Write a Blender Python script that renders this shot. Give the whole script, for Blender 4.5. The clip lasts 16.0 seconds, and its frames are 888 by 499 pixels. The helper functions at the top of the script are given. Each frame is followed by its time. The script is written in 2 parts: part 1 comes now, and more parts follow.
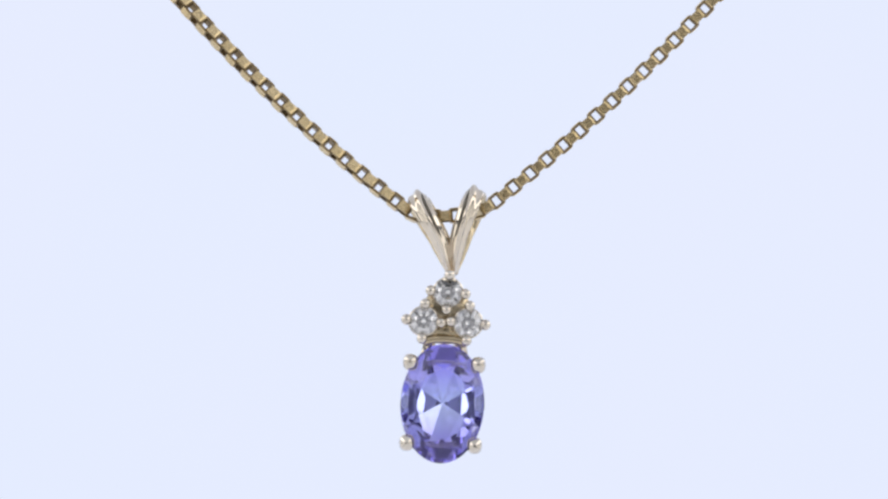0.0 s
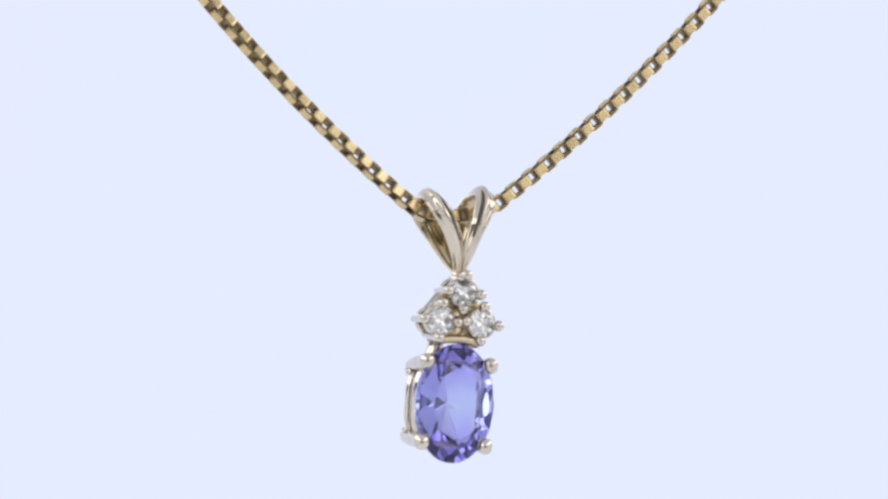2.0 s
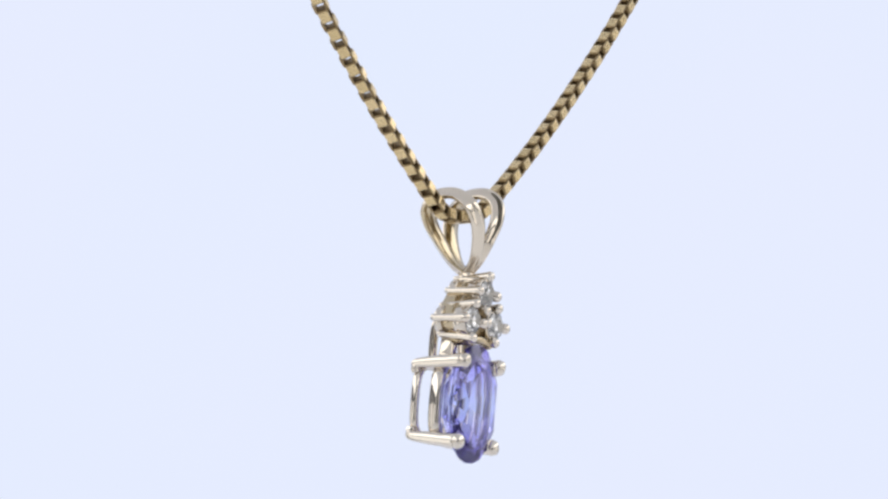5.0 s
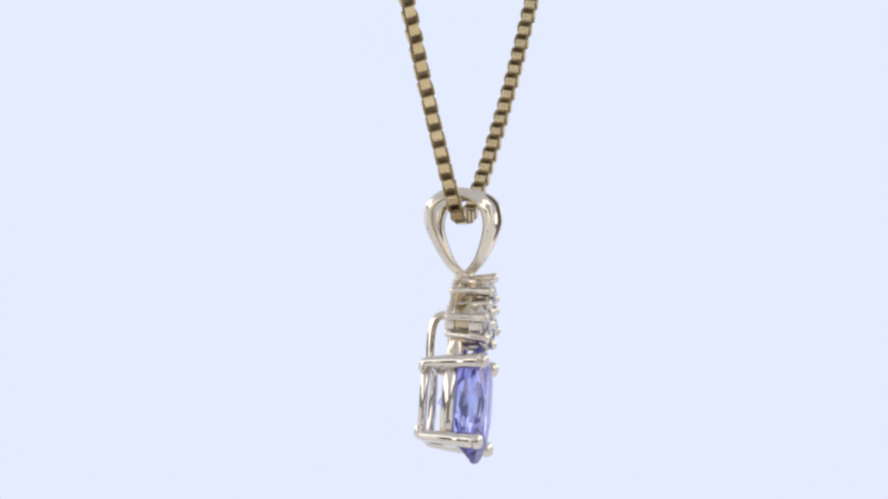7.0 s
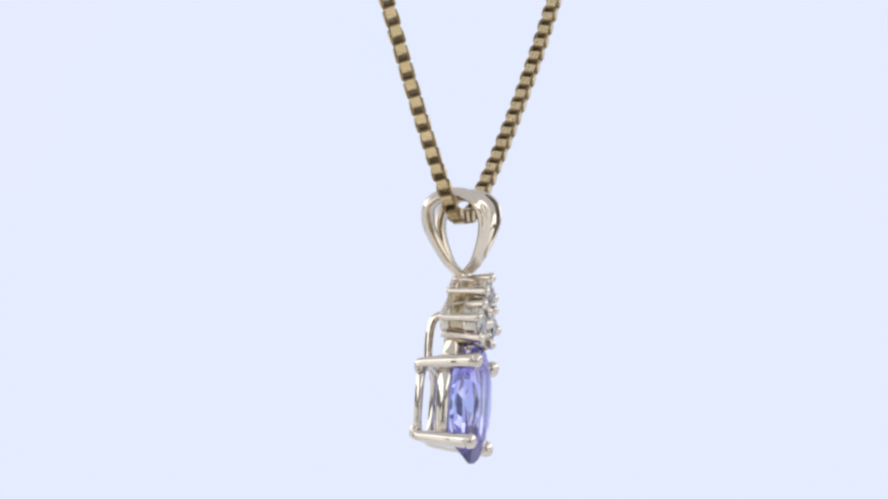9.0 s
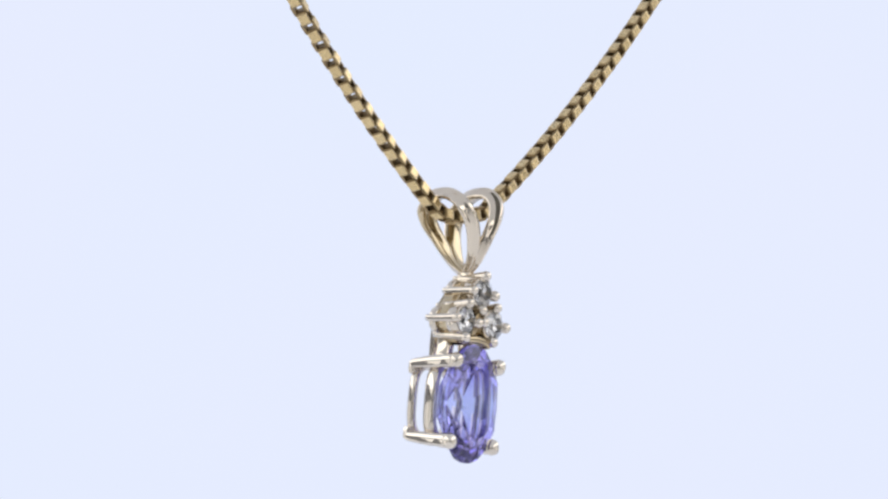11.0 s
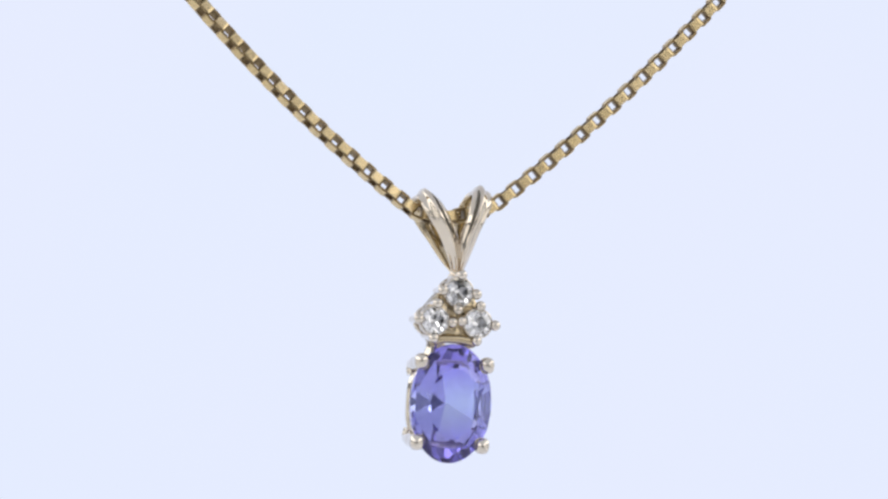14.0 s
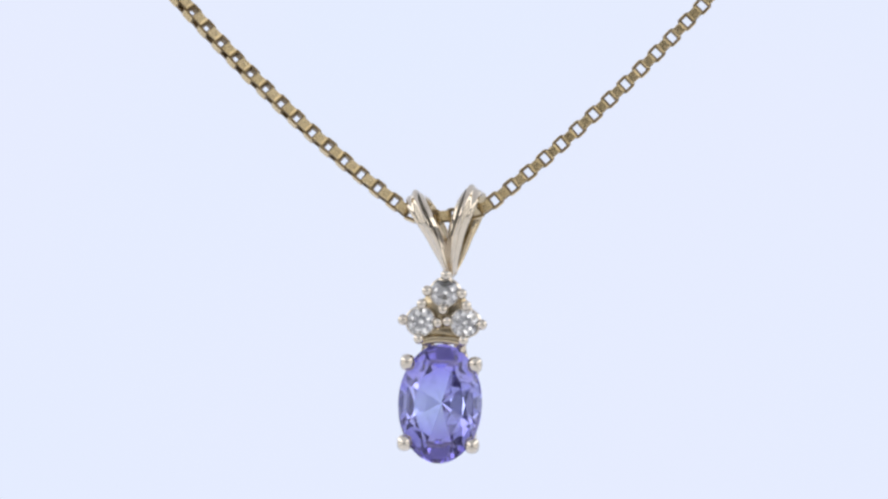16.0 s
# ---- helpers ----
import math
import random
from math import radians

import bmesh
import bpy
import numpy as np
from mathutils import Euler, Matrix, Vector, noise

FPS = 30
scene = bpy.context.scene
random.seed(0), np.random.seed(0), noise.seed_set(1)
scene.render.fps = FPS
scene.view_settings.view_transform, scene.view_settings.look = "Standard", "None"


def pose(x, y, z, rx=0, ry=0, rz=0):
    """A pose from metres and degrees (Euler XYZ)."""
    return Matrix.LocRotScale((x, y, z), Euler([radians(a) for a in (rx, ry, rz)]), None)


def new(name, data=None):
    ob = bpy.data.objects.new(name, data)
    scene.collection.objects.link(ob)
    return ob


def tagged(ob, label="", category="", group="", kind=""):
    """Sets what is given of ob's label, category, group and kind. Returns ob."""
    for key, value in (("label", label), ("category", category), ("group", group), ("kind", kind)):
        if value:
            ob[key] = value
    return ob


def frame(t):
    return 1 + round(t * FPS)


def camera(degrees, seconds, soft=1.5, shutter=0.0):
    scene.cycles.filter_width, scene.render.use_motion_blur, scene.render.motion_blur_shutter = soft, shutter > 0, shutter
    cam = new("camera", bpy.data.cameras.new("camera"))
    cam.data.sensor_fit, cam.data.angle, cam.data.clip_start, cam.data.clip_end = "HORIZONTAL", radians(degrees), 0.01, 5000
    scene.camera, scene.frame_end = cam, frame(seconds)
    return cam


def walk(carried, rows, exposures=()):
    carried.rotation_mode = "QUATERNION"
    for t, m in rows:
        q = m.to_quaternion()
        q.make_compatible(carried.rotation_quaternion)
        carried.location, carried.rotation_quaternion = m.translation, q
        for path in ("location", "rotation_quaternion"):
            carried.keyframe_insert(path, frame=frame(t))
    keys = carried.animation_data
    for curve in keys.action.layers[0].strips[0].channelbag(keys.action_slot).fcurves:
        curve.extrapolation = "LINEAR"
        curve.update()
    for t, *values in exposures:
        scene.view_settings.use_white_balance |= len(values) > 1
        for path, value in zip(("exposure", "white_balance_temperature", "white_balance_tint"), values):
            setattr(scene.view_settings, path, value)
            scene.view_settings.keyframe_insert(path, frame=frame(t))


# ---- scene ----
H = 0.12          # height of the turning axis' zero point over the floor of the assumed light box
MM = 0.001
CEILING = 0.178

# ---- camera ----
DIST, TILT, ROLL, SIDE = 0.3296, 5.316, -1.117, -0.00045
cam = camera(9.16, 16.0, soft=2.5)
AIM = (pose(0, 0, H, 0, -ROLL, 0) @ pose(SIDE, -DIST * math.cos(radians(TILT)), -DIST * math.sin(radians(TILT)), 90 + TILT, 0, 0))
walk(cam, [(0.0, AIM), (16.0, AIM)])
scene.view_settings.exposure = 0.0


# ---- world and light ----
world = bpy.data.worlds.new("studio_world")
scene.world = world
world.use_nodes = True
world.node_tree.nodes["Background"].inputs[0].default_value = (0.6, 0.62, 0.68, 1)
world.node_tree.nodes["Background"].inputs[1].default_value = 0.3


# ---- materials ----
def material(name):
    mat = bpy.data.materials.new(name)
    mat.use_nodes = True
    nodes, links = mat.node_tree.nodes, mat.node_tree.links
    return mat, nodes, links, nodes["Principled BSDF"]


def gold(name, pale, deep, rough, scale, bump):
    """Polished gold with faint colour drift, fine scratches and soft dents."""
    mat, nodes, links, bsdf = material(name)
    coord = nodes.new("ShaderNodeTexCoord")
    broad, fine = nodes.new("ShaderNodeTexNoise"), nodes.new("ShaderNodeTexNoise")
    broad.inputs["Scale"].default_value, broad.inputs["Detail"].default_value = scale, 3
    fine.inputs["Scale"].default_value, fine.inputs["Detail"].default_value = scale * 9, 4
    ramp = nodes.new("ShaderNodeMix")
    ramp.data_type = "RGBA"
    ramp.inputs["A"].default_value, ramp.inputs["B"].default_value = (*pale, 1), (*deep, 1)
    info, mix = nodes.new("ShaderNodeObjectInfo"), nodes.new("ShaderNodeMath")
    mix.operation, mix.inputs[1].default_value = "MULTIPLY_ADD", 0.5
    links.new(info.outputs["Random"], mix.inputs[0])
    half = nodes.new("ShaderNodeMath")
    half.operation, half.inputs[1].default_value = "MULTIPLY", 0.6
    links.new(broad.outputs["Fac"], half.inputs[0])
    links.new(half.outputs[0], mix.inputs[2])
    links.new(mix.outputs[0], ramp.inputs["Factor"])
    ro = nodes.new("ShaderNodeMapRange")
    ro.inputs["To Min"].default_value, ro.inputs["To Max"].default_value = rough * 0.6, rough * 1.5
    bu = nodes.new("ShaderNodeBump")
    bu.inputs["Strength"].default_value, bu.inputs["Distance"].default_value = bump, 0.000035
    for n in (broad, fine):
        links.new(coord.outputs["Object"], n.inputs["Vector"])
    links.new(fine.outputs["Fac"], ro.inputs["Value"])
    links.new(ro.outputs["Result"], bsdf.inputs["Roughness"])
    links.new(broad.outputs["Fac"], bu.inputs["Height"])
    links.new(bu.outputs["Normal"], bsdf.inputs["Normal"])
    links.new(ramp.outputs["Result"], bsdf.inputs["Base Color"])
    bsdf.inputs["Metallic"].default_value = 1.0
    return mat


def gem(name, colour, ior, rough=0.0):
    mat, nodes, links, bsdf = material(name)
    nodes.remove(bsdf)
    glass = nodes.new("ShaderNodeBsdfGlass")
    glass.inputs["Color"].default_value, glass.inputs["IOR"].default_value = (*colour, 1), ior
    glass.inputs["Roughness"].default_value = rough
    links.new(glass.outputs[0], nodes["Material Output"].inputs["Surface"])
    return mat


def zoned_gem(name, middle, ends, inner, body, ior):
    """A gemstone that is bluer in the middle and more violet towards its two ends."""
    mat = gem(name, middle, ior)
    nodes, links = mat.node_tree.nodes, mat.node_tree.links
    coord, split, tex = nodes.new("ShaderNodeTexCoord"), nodes.new("ShaderNodeSeparateXYZ"), nodes.new("ShaderNodeTexNoise")
    tex.inputs["Scale"].default_value = 450
    far, size, mix = nodes.new("ShaderNodeMath"), nodes.new("ShaderNodeMapRange"), nodes.new("ShaderNodeMix")
    far.operation, far.inputs[1].default_value = "SUBTRACT", -0.00932
    gap = nodes.new("ShaderNodeMath")
    gap.operation = "ABSOLUTE"
    size.inputs["From Min"].default_value, size.inputs["From Max"].default_value = 0.0009, 0.0034
    add = nodes.new("ShaderNodeMath")
    add.operation, add.inputs[1].default_value = "MULTIPLY_ADD", 0.0012
    mix.data_type = "RGBA"
    mix.inputs["A"].default_value, mix.inputs["B"].default_value = (*middle, 1), (*ends, 1)
    links.new(coord.outputs["Object"], split.inputs[0])
    links.new(coord.outputs["Object"], tex.inputs["Vector"])
    links.new(split.outputs["Z"], far.inputs[0])
    links.new(far.outputs[0], gap.inputs[0])
    links.new(tex.outputs["Fac"], add.inputs[0])
    links.new(gap.outputs[0], add.inputs[2])
    links.new(add.outputs[0], size.inputs["Value"])
    links.new(size.outputs["Result"], mix.inputs["Factor"])
    # light that is turned back inside the stone keeps more of its strength than light that enters and leaves
    nodes.remove(nodes["Glass BSDF"])
    refract, gloss = nodes.new("ShaderNodeBsdfRefraction"), nodes.new("ShaderNodeBsdfGlossy")
    fresnel, both = nodes.new("ShaderNodeFresnel"), nodes.new("ShaderNodeMixShader")
    refract.inputs["IOR"].default_value = fresnel.inputs["IOR"].default_value = ior
    refract.inputs["Roughness"].default_value = gloss.inputs["Roughness"].default_value = 0.0
    gloss.inputs["Color"].default_value = (*inner, 1)
    links.new(mix.outputs["Result"], refract.inputs["Color"])
    links.new(fresnel.outputs[0], both.inputs[0])
    links.new(refract.outputs[0], both.inputs[1])
    links.new(gloss.outputs[0], both.inputs[2])
    # faint violet diffuse share, stands in for light missing from the darkest facets
    facet_fill, blend = nodes.new("ShaderNodeBsdfDiffuse"), nodes.new("ShaderNodeMixShader")
    facet_fill.inputs["Color"].default_value, blend.inputs[0].default_value = (*body, 1), 0.055
    links.new(both.outputs[0], blend.inputs[1])
    links.new(facet_fill.outputs[0], blend.inputs[2])
    links.new(blend.outputs[0], nodes["Material Output"].inputs["Surface"])
    return mat


def matte(name, low, high, scale, rough=0.8):
    mat, nodes, links, bsdf = material(name)
    coord, tex = nodes.new("ShaderNodeTexCoord"), nodes.new("ShaderNodeTexNoise")
    tex.inputs["Scale"].default_value, tex.inputs["Detail"].default_value = scale, 5
    mix = nodes.new("ShaderNodeMix")
    mix.data_type = "RGBA"
    mix.inputs["A"].default_value, mix.inputs["B"].default_value = (*low, 1), (*high, 1)
    bu = nodes.new("ShaderNodeBump")
    bu.inputs["Strength"].default_value, bu.inputs["Distance"].default_value = 0.15, 0.0005
    links.new(coord.outputs["Object"], tex.inputs["Vector"])
    links.new(tex.outputs["Fac"], mix.inputs["Factor"])
    links.new(tex.outputs["Fac"], bu.inputs["Height"])
    links.new(bu.outputs["Normal"], bsdf.inputs["Normal"])
    links.new(mix.outputs["Result"], bsdf.inputs["Base Color"])
    bsdf.inputs["Roughness"].default_value = rough
    return mat


def glowing(name, low, high, strength, scale):
    """A lit panel with a faint uneven tint."""
    mat, nodes, links, bsdf = material(name)
    nodes.remove(bsdf)
    coord, tex = nodes.new("ShaderNodeTexCoord"), nodes.new("ShaderNodeTexNoise")
    tex.inputs["Scale"].default_value, tex.inputs["Detail"].default_value = scale, 1
    mix = nodes.new("ShaderNodeMix")
    mix.data_type = "RGBA"
    mix.inputs["A"].default_value, mix.inputs["B"].default_value = (*low, 1), (*high, 1)
    emit = nodes.new("ShaderNodeEmission")
    emit.inputs["Strength"].default_value = strength
    links.new(coord.outputs["Object"], tex.inputs["Vector"])
    links.new(tex.outputs["Fac"], mix.inputs["Factor"])
    links.new(mix.outputs["Result"], emit.inputs["Color"])
    links.new(emit.outputs[0], nodes["Material Output"].inputs["Surface"])
    return mat


PALE_GOLD = gold("pale_gold", (0.74, 0.67, 0.58), (0.64, 0.565, 0.465), 0.07, 900, 0.45)
WHITE_GOLD = gold("whitish_gold", (0.73, 0.68, 0.615), (0.64, 0.585, 0.515), 0.07, 900, 0.45)
CHAIN_GOLD = gold("chain_gold", (0.74, 0.59, 0.35), (0.62, 0.48, 0.255), 0.27, 1200, 0.3)
# yellower unplated gold, also darkened for the shade inside pockets and loops
INNER_GOLD = gold("unplated_shaded_gold", (0.63, 0.535, 0.38), (0.49, 0.405, 0.27), 0.16, 1200, 0.5)
# darker gold: shade painted into the links' edges, ends and insides
CHAIN_SHADE = gold("gap_shade_gold", (0.32, 0.24, 0.135), (0.23, 0.165, 0.085), 0.42, 2500, 0.5)
# near-black for the reflection lines painted on the bail
DARK_REFLECTION = matte("painted_dark_reflection", (0.05, 0.042, 0.03), (0.11, 0.09, 0.06), 2500, 0.45)
VIOLET = zoned_gem("violet_gemstone", (0.755, 0.80, 0.976), (0.60, 0.555, 0.95), (0.88, 0.88, 0.99), (0.27, 0.21, 0.88), 1.64)
DIAMOND = gem("clear_diamond", (0.99, 0.99, 0.995), 2.4)
WHITE_CLOTH = matte("white_cloth", (0.78, 0.79, 0.82), (0.84, 0.85, 0.87), 60)
GREY_CLOTH = matte("grey_cloth", (0.20, 0.20, 0.205), (0.25, 0.25, 0.255), 60)
PALE_CLOTH = matte("pale_cloth", (0.37, 0.37, 0.38), (0.43, 0.43, 0.44), 60)
DARK_CLOTH = matte("dark_cloth", (0.17, 0.168, 0.165), (0.22, 0.215, 0.21), 60)
BACK_GLOW = glowing("glowing_backdrop_white", (0.765, 0.84, 1.0), (0.81, 0.84, 1.0), 1.0, 22)
# glow of unseen panels and strips, added to light metal and stones
SIDE_GLOW = glowing("soft_white", (1.0, 0.985, 0.96), (1.0, 0.99, 0.97), 1.3, 5)
STRIP_GLOW = glowing("strip_white", (1.0, 0.985, 0.96), (1.0, 0.99, 0.97), 3.1, 5)
TOP_GLOW = glowing("top_fill_white", (1.0, 0.98, 0.95), (1.0, 0.99, 0.97), 2.0, 5)


# ---- mesh helpers (shapes in millimetres) ----
def part(name, bm, mat, parent, label="", smooth=True, m=None):
    """Link a bmesh in millimetres as one mesh object under a thing or part."""
    bmesh.ops.recalc_face_normals(bm, faces=bm.faces)
    if m is not None:
        bm.transform(m)
    bm.transform(Matrix.Scale(MM, 4))
    me = bpy.data.meshes.new(name)
    bm.to_mesh(me)
    bm.free()
    me.materials.append(mat)
    for poly in me.polygons:
        poly.use_smooth = smooth
    ob = new(name, me)
    ob.parent = parent
    return tagged(ob, label) if label else ob


def slab(name, size, centre, mat, label, category):
    """A plain block of the setting, in metres."""
    bm = bmesh.new()
    bmesh.ops.create_cube(bm, size=1, matrix=Matrix.Diagonal((*size, 1)))
    bmesh.ops.bevel(bm, geom=bm.edges[:], offset=0.001, segments=2, affect="EDGES")
    me = bpy.data.meshes.new(name)
    bm.to_mesh(me)
    bm.free()
    me.materials.append(mat)
    ob = new(name, me)
    ob.location = centre
    return tagged(ob, label, category, kind="structure")


def sweep(path, sides, profile, closed=False, caps=True):
    """Carry a profile of (u, v) along a path. sides: the u direction at each point; profile(i): its points there."""
    bm, rings, n = bmesh.new(), [], len(path)
    for i, p in enumerate(path):
        a = path[(i - 1) % n] if closed or i else path[0]
        b = path[(i + 1) % n] if closed or i < n - 1 else path[-1]
        t = (b - a).normalized()
        u = (sides[i] - t * sides[i].dot(t)).normalized()
        v = t.cross(u)
        rings.append([bm.verts.new(p + u * x + v * y) for x, y in profile(i)])
    k = len(rings[0])
    for i in range(n if closed else n - 1):
        r, s = rings[i], rings[(i + 1) % n]
        for j in range(k):
            bm.faces.new((r[j], r[(j + 1) % k], s[(j + 1) % k], s[j]))
    if caps and not closed:
        bm.faces.new(rings[0][::-1])
        bm.faces.new(rings[-1])
    return bm


def ellipse(a, b, k=12, power=1.0):
    out = []
    for j in range(k):
        c, s = math.cos(2 * math.pi * j / k), math.sin(2 * math.pi * j / k)
        out.append((a * math.copysign(abs(c) ** power, c), b * math.copysign(abs(s) ** power, s)))
    return out


def spline(points, steps):
    """A smooth curve through points (Catmull-Rom)."""
    p = [Vector(q) for q in points]
    p = [2 * p[0] - p[1]] + p + [2 * p[-1] - p[-2]]
    out = []
    for i in range(1, len(p) - 2):
        for j in range(steps):
            t = j / steps
            out.append(0.5 * (2 * p[i] + (p[i + 1] - p[i - 1]) * t + (2 * p[i - 1] - 5 * p[i] + 4 * p[i + 1] - p[i + 2]) * t * t
                              + (3 * p[i] - p[i - 1] - 3 * p[i + 1] + p[i + 2]) * t ** 3))
    return out + [p[-2]]


def wire(points, a, b, side, steps=6, tip=0.0, power=0.8, k=12, girth=(1.0, 1.0)):
    """A rod through points, a wide along side and b thick; tip: swelling of the rounded last end; girth: factors at even steps along it."""
    path = spline(points, steps)
    last = (path[-1] - path[-2]).normalized()
    stop, dome = path[-1], 0.9 * a * (1 + tip)
    path = [p for p in path if (stop - p).length > dome] + [stop - last * dome * (1 - math.sin(radians(q))) for q in (0, 15, 30, 45, 58, 70, 80, 88)]
    n, whole = len(path), 0.0
    along = [0.0]
    for p, q in zip(path, path[1:]):
        along.append(along[-1] + (q - p).length)
    whole = along[-1]

    def profile(i):
        end = whole - along[i]
        swell = 1 + tip * float(np.interp(end, (dome, dome * 3.2), (1.0, 0.0)))
        cut = math.sqrt(max(0.001, 1 - max(0.0, 1 - end / dome) ** 2))
        fat = swell * cut * float(np.interp(along[i] / whole, np.linspace(0, 1, len(girth)), girth))
        return ellipse(a * fat, b * fat, k, power)
    return sweep(path, [Vector(side)] * n, profile)


def ring(a, b, y, w, d, n=40, k=8, square=1.0):
    """An oval rail in the plane y: half axes a and b, w wide in the plane, d deep."""
    path = [Vector((u, y, v)) for u, v in ellipse(a, b, n, square)]
    return sweep(path, [Vector((0, 1, 0))] * n, lambda i: ellipse(d / 2, w / 2, k, 0.7), closed=True)


def cup(r0, r1, y0, y1, thick, n=28):
    """A tapered tube about the y axis with rounded rims."""
    bm, rings = bmesh.new(), []
    e = thick * 0.3
    for dy, out in ((0, -e), (e, 0), (y1 - y0 - e, 0), (y1 - y0, -e), (y1 - y0, -thick + e), (y1 - y0 - e, -thick), (e, -thick), (0, -thick + e)):
        r = r0 + (r1 - r0) * dy / (y1 - y0) + out
        rings.append([bm.verts.new((r * math.cos(2 * math.pi * i / n), y0 + dy, r * math.sin(2 * math.pi * i / n))) for i in range(n)])
    for i in range(8):
        p, q = rings[i], rings[(i + 1) % 8]
        for j in range(n):
            bm.faces.new((p[j], p[(j + 1) % n], q[(j + 1) % n], q[j]))
    return bm


def cut_stone(a, b, table, crown, pavilion, girdle, spin=0.0, mains=8, halves=1.14, uneven=0.0, n=64, crest=0.0, drop=1.0):
    """A brilliant ground facet by facet from an oval drum: table at y = 0 towards -y, girdle crown behind it, culet farthest back. crest, drop: radius and depth of a break in the pavilion."""
    bm = bmesh.new()
    deep = crown + girdle + pavilion + 0.5
    low, high = ([bm.verts.new((math.cos(2 * math.pi * i / n), y, math.sin(2 * math.pi * i / n))) for i in range(n)] for y in (0.0, deep))
    for i in range(n):
        bm.faces.new((low[i], low[(i + 1) % n], high[(i + 1) % n], high[i]))
    bm.faces.new(low[::-1])
    bm.faces.new(high)

    def grind(turn, r0, y0, r1, y1):
        """Take away what lies outside the plane that runs through radius r0 at depth y0 and radius r1 at depth y1 in the direction turn."""
        t = radians(turn + random.uniform(-60, 60) * uneven) + spin
        out = Vector((math.cos(t), 0, math.sin(t)))
        along = (out * (r1 - r0) + Vector((0, y1 - y0, 0))).normalized()
        normal = along.cross(Vector((-math.sin(t), 0, math.cos(t)))).normalized()
        if normal.dot(out) < 0:
            normal = -normal
        at = out * (r0 - random.uniform(0, 0.4) * uneven) + Vector((0, y0, 0))
        cut = bmesh.ops.bisect_plane(bm, geom=bm.verts[:] + bm.edges[:] + bm.faces[:], dist=1e-6, plane_co=at, plane_no=normal, clear_outer=True)
        edges = [e for e in cut["geom_cut"] if isinstance(e, bmesh.types.BMEdge)]
        if len(edges) > 2:
            bmesh.ops.contextual_create(bm, geom=edges)
    back, step = crown + girdle, 360 / mains
    for i in range(mains):
        grind(i * step, 1.0, back, crest, back + pavilion * drop)
        if crest:
            grind(i * step, crest, back + pavilion * drop, 0.0, back + pavilion)
        grind(i * step, 1.0, crown, table * 0.97, 0.0)
    for i in range(mains):
        for d in (-0.25, 0.25):
            grind((i + d) * step, 1.0, back, crest, back + pavilion * drop * halves)
            grind((i + d) * step, 1.0, crown, 0.86, 0.0)
        grind((i + 0.5) * step, 0.5 * (1 + table), crown * 0.36, table * 0.92, 0.0)
    bm.transform(Matrix.Diagonal((a, 1, b, 1)))
    return bm


def lobed_body(centres, radius, y0, y1, taper):
    """A cast block with the rounded outline that goes round the given circles, narrower at its back and rounded at its rims."""
    flat = bmesh.new()
    for cx, cz in centres:
        for i in range(24):
            flat.verts.new((cx + radius * math.cos(2 * math.pi * i / 24), 0, cz + radius * math.sin(2 * math.pi * i / 24)))
    mx, mz = sum(c[0] for c in centres) / len(centres), sum(c[1] for c in centres) / len(centres)
    pts = sorted(((v.co.x, v.co.z) for v in flat.verts))
    flat.free()

    def half(seq):
        out = []
        for p in seq:
            while len(out) > 1 and (out[-1][0] - out[-2][0]) * (p[1] - out[-2][1]) <= (out[-1][1] - out[-2][1]) * (p[0] - out[-2][0]):
                out.pop()
            out.append(p)
        return out[:-1]
    outline = half(pts) + half(pts[::-1])
    bm, rings = bmesh.new(), []
    for y, f in ((y0, 0.93), (y0 + 0.1, 1.0), ((y0 + y1) / 2, (1 + taper) / 2 - 0.04), (y1 - 0.1, taper), (y1, taper * 0.93)):
        rings.append([bm.verts.new((mx + (x - mx) * f, y, mz + (z - mz) * f)) for x, z in outline])
    n = len(outline)
    for p, q in zip(rings, rings[1:]):
        for j in range(n):
            bm.faces.new((p[j], p[(j + 1) % n], q[(j + 1) % n], q[j]))
    bm.faces.new(rings[0])
    bm.faces.new(rings[-1][::-1])
    return bm


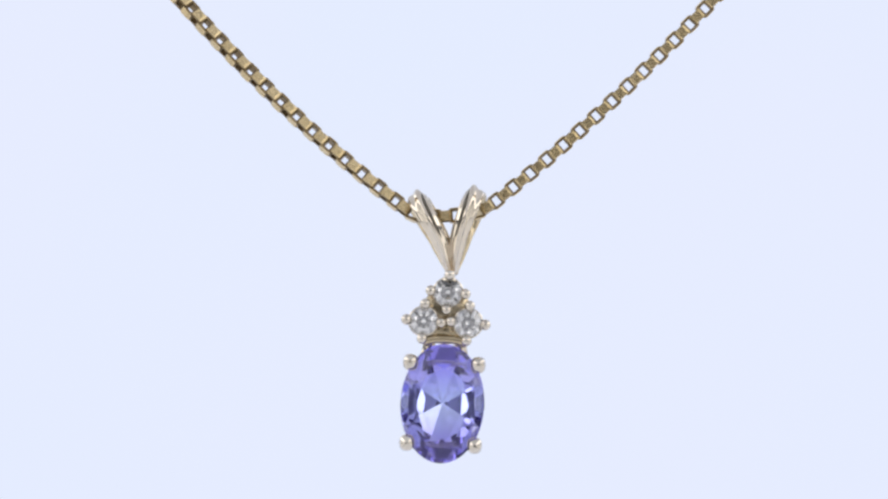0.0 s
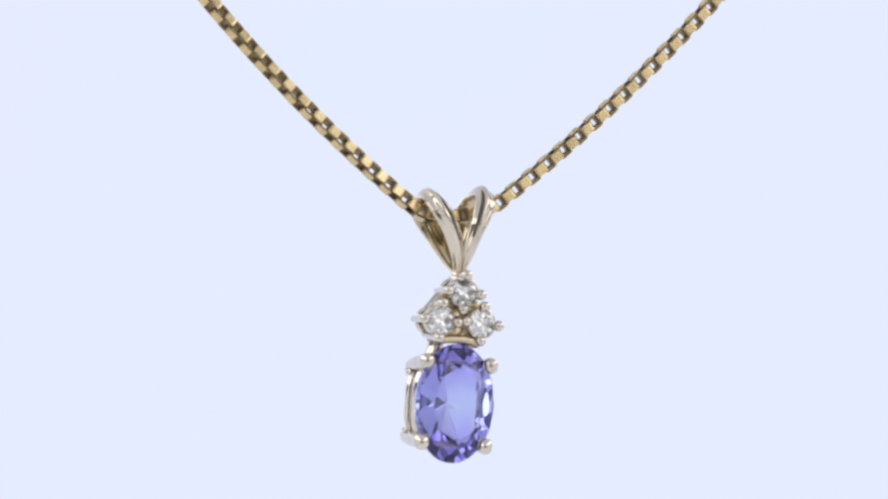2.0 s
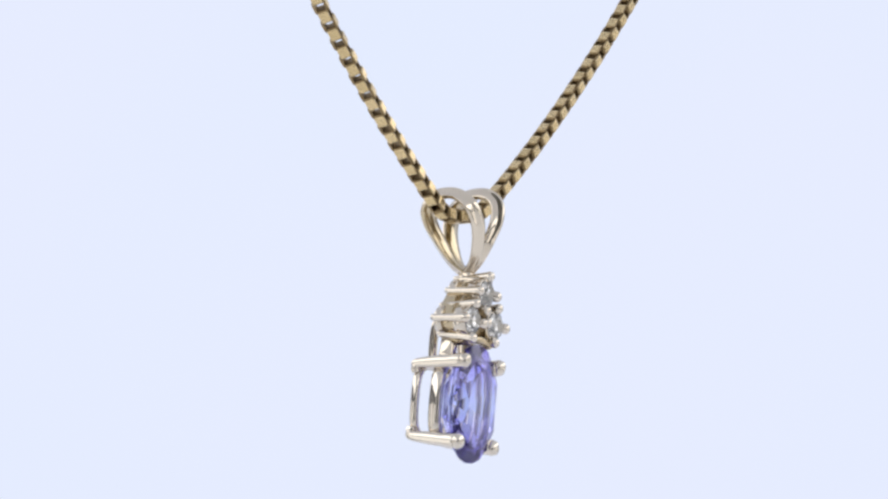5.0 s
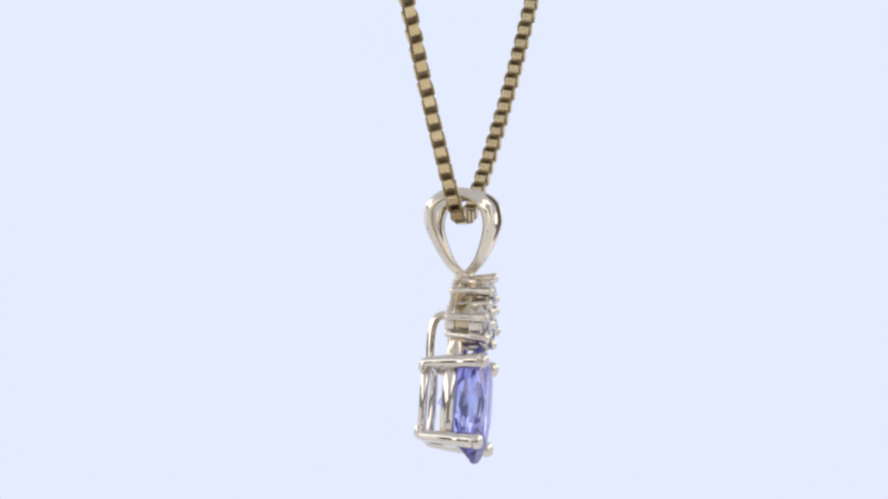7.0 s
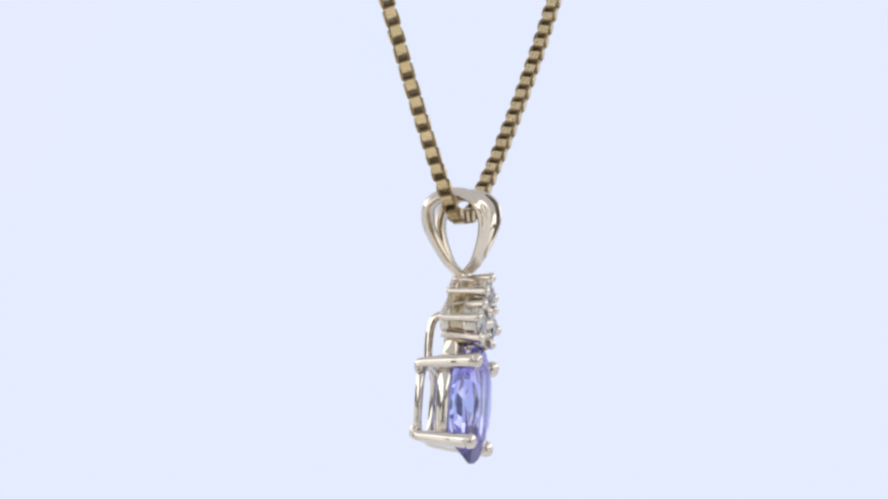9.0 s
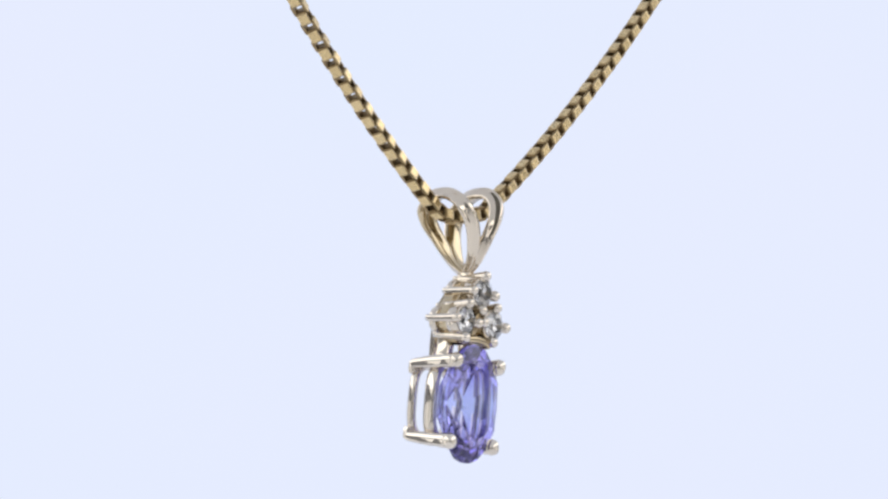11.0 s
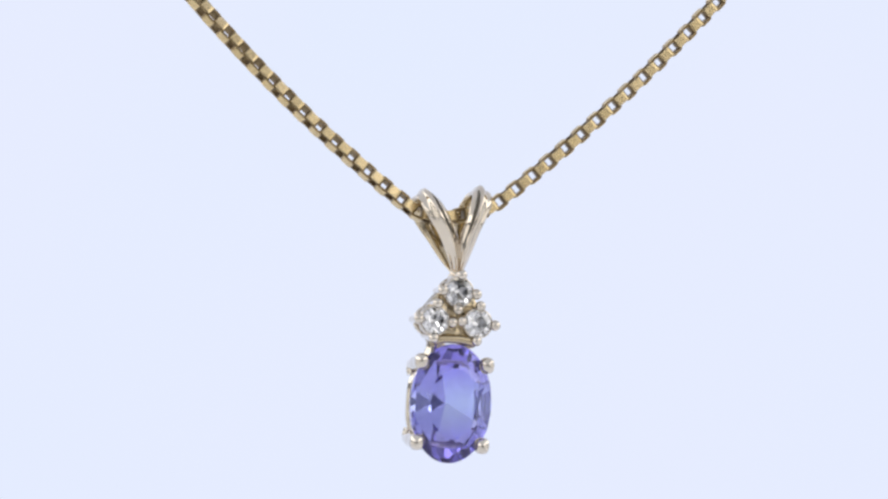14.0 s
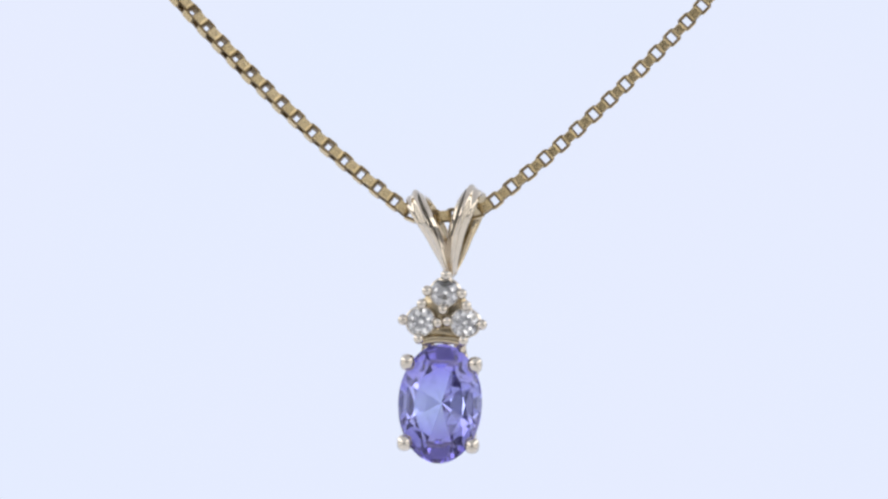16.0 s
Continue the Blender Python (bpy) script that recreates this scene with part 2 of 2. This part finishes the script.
# ---- light box (assumed, unseen but for the backdrop) ----
def build_assumed_light_box():
    top, front, back = CEILING, -0.375, 0.165
    long, mid = back - front + 0.08, (back + front) / 2 - 0.02
    # unseen cloth faces, toned for what gold and stones reflect
    slab("floor", (0.50, long, 0.01), (0, mid, -0.005), WHITE_CLOTH, "unseen white cloth floor of the assumed light box", "floor")
    slab("ceiling", (0.50, long, 0.01), (0, mid, top + 0.005), WHITE_CLOTH, "unseen white cloth ceiling of the assumed light box", "ceiling")
    for name, s in (("wall_west", -1), ("wall_east", 1)):
        slab(name, (0.01, long, top - 0.002), (s * 0.24, mid, top / 2), GREY_CLOTH, "unseen dark grey cloth side wall of the assumed light box", "wall")
        # added glowing panels; the gaps between them leave dark streaks on the gold
        for y0, y1 in ((-0.31, -0.18), (-0.105, 0.0), (0.06, 0.13)):
            slab("added_light_panel", (0.006, y1 - y0, top - 0.04), (s * 0.228, (y0 + y1) / 2, top / 2 - 0.01), SIDE_GLOW,
                 "unseen softly glowing white panel added at the side wall", "studio light")
    # unseen front wall with a square lens opening; the dark slab behind darkens reflections
    lens, half = AIM.translation.z, 0.048
    low, high = lens - 0.042, lens + 0.05
    slab("wall_south", (0.40, 0.006, low), (0, front, low / 2 + 0.001), PALE_CLOTH, "unseen pale grey cloth front wall with a square opening", "wall")
    slab("wall_south", (0.40, 0.006, top - high - 0.002), (0, front, (top + high) / 2), PALE_CLOTH, "unseen pale grey cloth front wall with a square opening", "wall")
    for s in (-1, 1):
        slab("wall_south", (0.20 - half, 0.006, high - low - 0.002), (s * (0.20 + half) / 2, front, (low + high) / 2), PALE_CLOTH,
             "unseen pale grey cloth front wall with a square opening", "wall")
        # added strip behind the camera, puts sparkle into diamonds and stone
        slab("sparkle_strip", (0.020, 0.006, 0.11), (s * 0.16, front + 0.008, lens + 0.01), STRIP_GLOW, "unseen slim bright strip added on the front wall for sparkle", "studio light")
    slab("wall_dark", (0.468, 0.006, top - 0.002), (0, front - 0.03, top / 2), DARK_CLOTH, "unseen dark cloth added behind the front wall for dark reflections", "wall")
    # the backdrop's brightness is its own glow
    slab("backdrop", (0.468, 0.01, top - 0.002), (0, back, top / 2), BACK_GLOW, "plain bluish white self-glowing studio backdrop", "backdrop")
    # two more added panels, out of view overhead
    for s in (-1, 1):
        slab("added_light_panel", (0.11, 0.40, 0.008), (s * 0.135, -0.07, top - 0.006), TOP_GLOW, "unseen white glowing panel added under the ceiling", "studio light")


# ---- pendant ----
P = Matrix.Translation((-0.72, -2.22, -9.33)) @ pose(0, 0, 0, 4.6, 3.7, 0.8)     # setting and stone
B = Matrix.Translation((0.02, -0.86, -1.60)) @ pose(0, 0, 0, 0, -3.3, -2.5)      # bail


CLUSTER = ((0.03, 6.58), (-1.33, 4.82), (1.29, 4.82))     # centres of the three diamonds


def build_pendant():
    pendant = tagged(new("pendant"), "pale gold pendant with oval violet gemstone and three small diamonds", "pendant")
    pendant.location = (0, 0, H)
    part("gemstone", cut_stone(2.48, 3.52, 0.64, 0.52, 2.36, 0.24, uneven=0.05, crest=0.68, drop=0.40), VIOLET, pendant, "oval faceted violet blue gemstone", False, P)
    # four claws that rise from the back rail, bend over and run to the front of the stone
    for sx in (-1, 1):
        for sz in (-1, 1):
            pts = [(sx * 1.70, 3.68, sz * 1.62), (sx * 1.74, 3.76, sz * 1.95), (sx * 1.78, 3.58, sz * 2.16), (sx * 1.86, 2.6, sz * 2.24), (sx * 1.94, 1.4, sz * 2.32),
                   (sx * 1.98, 0.55, sz * 2.36), (sx * 1.92, 0.06, sz * 2.32), (sx * 1.86, -0.12, sz * 2.28)]
            part("claw", wire(pts, 0.38, 0.34, (0, 0, 1), 6, 0.30, girth=(0.7, 0.78, 0.9, 1.04, 1.1, 1.06, 1.0, 1.0)), WHITE_GOLD, pendant, "", True, P)
    part("gallery_rail", ring(1.80, 2.34, 2.12, 0.56, 0.85, square=0.6), WHITE_GOLD, pendant, "", True, P)
    part("gallery_rail", ring(1.70, 2.14, 3.62, 0.50, 0.50, square=0.6), WHITE_GOLD, pendant, "", True, P)
    part("support_wire", wire([(0, 3.66, 2.2), (0, 3.72, 3.4), (0, 3.66, 4.5), (0, 3.42, 5.06), (0, 2.9, 5.28), (0, 2.1, 5.3)], 0.25, 0.25, (1, 0, 0)),
         PALE_GOLD, pendant, "", True, P)
    # three diamonds in claws
    for cx, cz in CLUSTER:
        at = P @ Matrix.Translation((cx, 0, cz)) @ pose(0, 0, 0, 0, 3, 0)
        part("diamond", cut_stone(0.82, 0.82, 0.56, 0.26, 0.705, 0.04, random.random(), halves=1.03, n=48), DIAMOND, pendant, "small round brilliant diamond", False,
             at @ Matrix.Translation((0, 0.05, 0)))
        collet = part("collet", cup(0.92, 0.88, 0.36, 1.2, 0.16), WHITE_GOLD, pendant, "", True, at)
        part("collet_base", cup(0.90, 0.80, 2.05, 2.62, 0.3), WHITE_GOLD, collet, "", True, at)
        for dx, dz in ((1, 0), (-1, 0), (0, 1), (0, -1)):
            r = 1.0
            pts = [(dx * 0.82, 2.62, dz * 0.82), (dx * 0.90, 1.7, dz * 0.90), (dx * 0.98, 0.7, dz * 0.98), (dx * r, 0.16, dz * r), (dx * r * 0.96, -0.06, dz * r * 0.96)]
            part("bead_claw", wire(pts, 0.265, 0.265, (0.3, 0, 1), 4, 0.24, 1.0, 10, (0.8, 0.88, 1.0, 1.0)), WHITE_GOLD, collet, "", True, at)
    # two legs from the diamonds' backs down to the basket
    for sx in (-1, 1):
        part("shoulder", wire([(sx * 0.9, 2.0, 4.9), (sx * 0.92, 2.05, 3.9), (sx * 0.98, 2.05, 3.1), (sx * 1.2, 2.05, 2.4)], 0.38, 0.5, (1, 0, 0)), PALE_GOLD,
             pendant, "", True, P)
    # curved bridge between the diamonds and the stone
    path = [Vector((1.35 * math.sin(t), 1.35, 3.46 + 0.36 * math.cos(t))) for t in [(-1 + i / 8) * 1.25 + 1e-9 for i in range(17)]]
    part("bridge", sweep(path, [Vector((0, 1, 0))] * 17, lambda i: ellipse(1.0, 0.27, 12, 0.5)), INNER_GOLD, pendant, "", True, P)
    part("gallery_body", lobed_body(CLUSTER, 0.78, 1.14, 2.52, 0.97), INNER_GOLD, pendant, "", True, P)
    part("gallery_apron", lobed_body(((0.04, 4.75), (-0.62, 4.12), (0.68, 4.12)), 0.42, 0.75, 1.75, 0.95), INNER_GOLD, pendant, "", True, P)
    part("back_plate", wire([(-1.1, 2.2, 4.7), (0, 2.3, 5.6), (0.0, 2.2, 7.2), (0, 1.8, 7.7)], 0.28, 0.2, (1, 0, 0)), PALE_GOLD, pendant, "", True, P)
    part("bail_foot", wire([(0.05, 0.25, 7.22), (0.06, 1.0, 7.3), (0.08, 1.8, 7.36), (0.08, 2.45, 7.2)], 0.40, 0.34, (1, 0, 0)), PALE_GOLD, pendant, "", True, P)
    bail = part("bail", wire([(0.0, 1.7, 6.9), (0.05, 1.75, 7.5), (0.1, 1.75, 7.95)], 0.30, 0.36, (1, 0, 0)), PALE_GOLD, pendant, "", True, P)
    build_bail(bail)


def build_bail(bail):
    """Two ribbon loops that part from one foot, go over the chain and come back."""
    side = [(0.0, 0.0), (-0.85, 0.85), (-1.49, 2.1), (-1.79, 3.2), (-1.58, 4.18), (-0.88, 4.76), (0, 4.90), (0.88, 4.76), (1.58, 4.18), (1.77, 3.2), (1.47, 2.1), (0.85, 0.85), (0.0, 0.0)]
    height = (0.0, 0.5, 1.75, 3.3, 4.2, 4.92)
    for s in (-1, 1):
        pts = [(s * float(np.interp(z, height, (0.10, 0.17, 0.45, 1.12, 1.50, 1.72))), y, z) for y, z in side]
        path = spline(pts, 6)

        def profile(i):
            w = float(np.interp(path[i].z, height, (0.24, 0.32, 0.49, 0.56, 0.60, 0.55))) * float(np.interp(path[i].y, (0.0, 0.8), (1.0, 1.22)))
            d = float(np.interp(path[i].z, height, (0.17, 0.18, 0.21, 0.24, 0.25, 0.25)))
            out = []
            for u, v in ((-1, -0.75), (-0.85, -1.2), (0.85, -1.2), (1, -0.75), (1, -0.5), (0.86, -0.2), (0.62, 0.1), (0.44, 0.2), (0.33, 0.75), (0.16, 1.3),
                         (-0.06, 1.45), (-0.26, 1.2), (-0.46, 0.72), (-0.66, 0.32), (-0.88, 0.0), (-1, -0.4)):
                out.append((u * w * s, -v * d))
            return out
        bm = sweep(path, [Vector((1, 0, 0))] * len(path), profile)
        loop = part("bail_loop", bm, PALE_GOLD, bail, "tapered polished gold bail loop", True, B)
        loop.data.materials.append(INNER_GOLD)
        # inner faces take the yellower gold with shade in its colour
        for poly in loop.data.polygons:
            if poly.index % 16 < 3:
                poly.material_index = 1
        # raised dark strip that paints a dark reflection beside the front ridge
        line = [p for p in path if p.y < -0.5 and 1.9 < p.z < 4.7]
        last = len(line) - 1

        def thin(i):
            w = float(np.interp(line[i].z, height, (0.24, 0.32, 0.49, 0.56, 0.60, 0.55)))
            d = float(np.interp(line[i].z, height, (0.17, 0.18, 0.21, 0.24, 0.25, 0.25)))
            f = 0.15 + 0.85 * math.sin(math.pi * i / last) ** 0.6
            return [((-0.40 + u * f) * w * s, -(0.93 + v * f) * d) for u, v in ((-0.17, -0.6), (0.15, -0.3), (0.15, 0.40), (0.0, 0.10), (-0.18, -0.26))]
        part("reflection_line", sweep(line, [Vector((1, 0, 0))] * len(line), thin), DARK_REFLECTION, bail, "dark strip that paints a reflection on the bail loop", True, B)


# ---- chain ----
PITCH = 0.648


def chain_line():
    """Points one pitch apart along the hanging chain, from one ceiling end to the other."""
    def branch(xb, yb, zb, a, c, turn):
        out = []
        for i in range(900):
            u = i * 0.1
            out.append(Vector((xb + u * math.cos(turn), yb + u * math.sin(turn), zb + a * (math.cosh((u + c) / a) - math.cosh(c / a)))))
        return out
    right = branch(1.917, -0.85, 2.165, 65.155, 44.588, -0.079)
    left = branch(-2.039, -0.85, 1.87, 49.503, 35.532, 3.097)
    low = [Vector((-1.3, -0.85, 1.84)), Vector((-0.6, -0.85, 1.84)), Vector((0.4, -0.85, 1.9)), Vector((1.2, -0.85, 2.04))]
    top = (CEILING - H) / MM
    line = [p for p in left[::-1] if p.z < top] + low + [p for p in right if p.z < top]
    line = spline(line[::3], 3)
    out, need, left_end = [line[0]], PITCH, line[0]
    for p, q in zip(line, line[1:]):
        while (q - left_end).length >= PITCH and (q - p).length > 0:
            way = (q - left_end).normalized()
            left_end = left_end + way * PITCH
            out.append(left_end)
    return out


def link_mesh():
    """One link of a box chain: a square band with rounded corners; x along the chain, its hole along z."""
    bm, L, C, W, wall = bmesh.new(), 0.918, 0.885, 0.60, 0.18

    def loop(hx, hy, r, z):
        out = []
        for qx, qy, a0 in ((1, 1, 0), (-1, 1, 90), (-1, -1, 180), (1, -1, 270)):
            for k in range(4):
                t = radians(a0 + 30 * k)
                out.append(bm.verts.new((qx * (hx - r) + r * math.cos(t), qy * (hy - r) + r * math.sin(t), z)))
        return out
    e = 0.03
    rings = [loop(L / 2, C / 2, 0.22, W / 2 - e), loop(L / 2 - e, C / 2 - e, 0.19, W / 2), loop(L / 2 - wall, C / 2 - wall, 0.05, W / 2),
             loop(L / 2 - wall, C / 2 - wall, 0.05, -W / 2), loop(L / 2 - e, C / 2 - e, 0.19, -W / 2), loop(L / 2, C / 2, 0.22, -W / 2 + e)]
    n = len(rings[0])
    for i in range(len(rings)):
        r, s = rings[i], rings[(i + 1) % len(rings)]
        for j in range(n):
            face = bm.faces.new((r[j], r[(j + 1) % n], s[(j + 1) % n], s[j]))
            # second slot paints the shade of the gaps between links
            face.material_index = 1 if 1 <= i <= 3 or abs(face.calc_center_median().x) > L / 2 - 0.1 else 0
    bmesh.ops.recalc_face_normals(bm, faces=bm.faces)
    bm.transform(Matrix.Scale(MM, 4))
    me = bpy.data.meshes.new("link")
    bm.to_mesh(me)
    bm.free()
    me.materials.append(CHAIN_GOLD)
    me.materials.append(CHAIN_SHADE)
    return me


TWIST_LEFT, TWIST_RIGHT = -30.0, 6.0


def build_chain():
    chain = tagged(new("chain"), "yellow gold box chain with square links, hanging in a V", "necklace chain")
    chain.location = (0, 0, H)
    me, line = link_mesh(), chain_line()
    for i in range(len(line) - 1):
        p, q = line[i], line[i + 1]
        x = (q - p).normalized()
        y = Vector((0, 0, 1)).cross(x) if abs(x.z) < 0.99 else Vector((0, 1, 0))
        front = Vector((0, -1, 0))
        z = (front - x * front.dot(x)).normalized()
        y = z.cross(x)
        m = Matrix((x, y, z)).transposed().to_4x4()
        mid = (p + q) / 2
        f = min(1.0, max(0.0, (mid.x + 16) / 21))
        twist = TWIST_LEFT + (TWIST_RIGHT - TWIST_LEFT) * f + (90 if i % 2 else 0) + random.uniform(-3, 3)
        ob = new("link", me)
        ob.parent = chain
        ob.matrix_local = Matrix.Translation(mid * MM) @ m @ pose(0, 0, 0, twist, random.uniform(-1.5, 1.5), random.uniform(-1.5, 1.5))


build_assumed_light_box()
build_pendant()
build_chain()

# ---- turning ----
# seconds, turn of the pendant, turn of the chain, sways of the two in millimetres
TURNS = ((0.0, 0.0, 0.0, 0, 0.0), (0.5, 6.1, 6.1, 0.02, 0.0), (1.0, 10.7, 10.7, 0.04, 0.0), (1.5, 13.2, 13.2, 0.05, 0.0), (2.0, 21.4, 21.4, 0.07, 0.0),
         (2.5, 26.9, 26.9, 0.08, 0.0), (3.0, 33.3, 33.3, 0.09, 0.0), (3.5, 38.3, 38.3, 0.1, 0.0), (4.0, 44.7, 44.7, 0.14, 0.0), (6.5, 75.8, 73.8, -0.04, -0.1),
         (7.0, 80.3, 79.5, -0.08, -0.1), (7.5, 84.0, 85.5, -0.08, -0.12), (8.0, 84.2, 85.8, -0.08, -0.12), (8.5, 80.8, 80.4, 0.0, -0.1), (9.0, 75.0, 74.8, -0.16, -0.12),
         (11.5, 44.5, 44.9, 0.14, 0.0), (12.0, 38.6, 38.6, 0.1, 0.0), (12.5, 33.0, 33.0, 0.09, 0.0), (13.0, 29.0, 29.0, 0.09, 0.0), (13.5, 21.6, 21.6, 0.07, 0.0),
         (14.0, 14.6, 14.6, 0.06, 0.0), (14.5, 11.1, 11.1, 0.04, 0.0), (15.0, 6.7, 6.7, 0.02, 0.0), (15.5, 0.4, 0.4, 0, 0.0), (16.0, -5.0, -5.0, 0, 0.0))


def motions():
    walk(bpy.data.objects["pendant"], [(t, pose(d * MM, 0, H - 0.00007 * a / 84, 0, 0, a)) for t, a, c, d, e in TURNS])
    walk(bpy.data.objects["chain"], [(t, pose(e * MM, 0, H, 0, 0, c)) for t, a, c, d, e in TURNS])


motions()
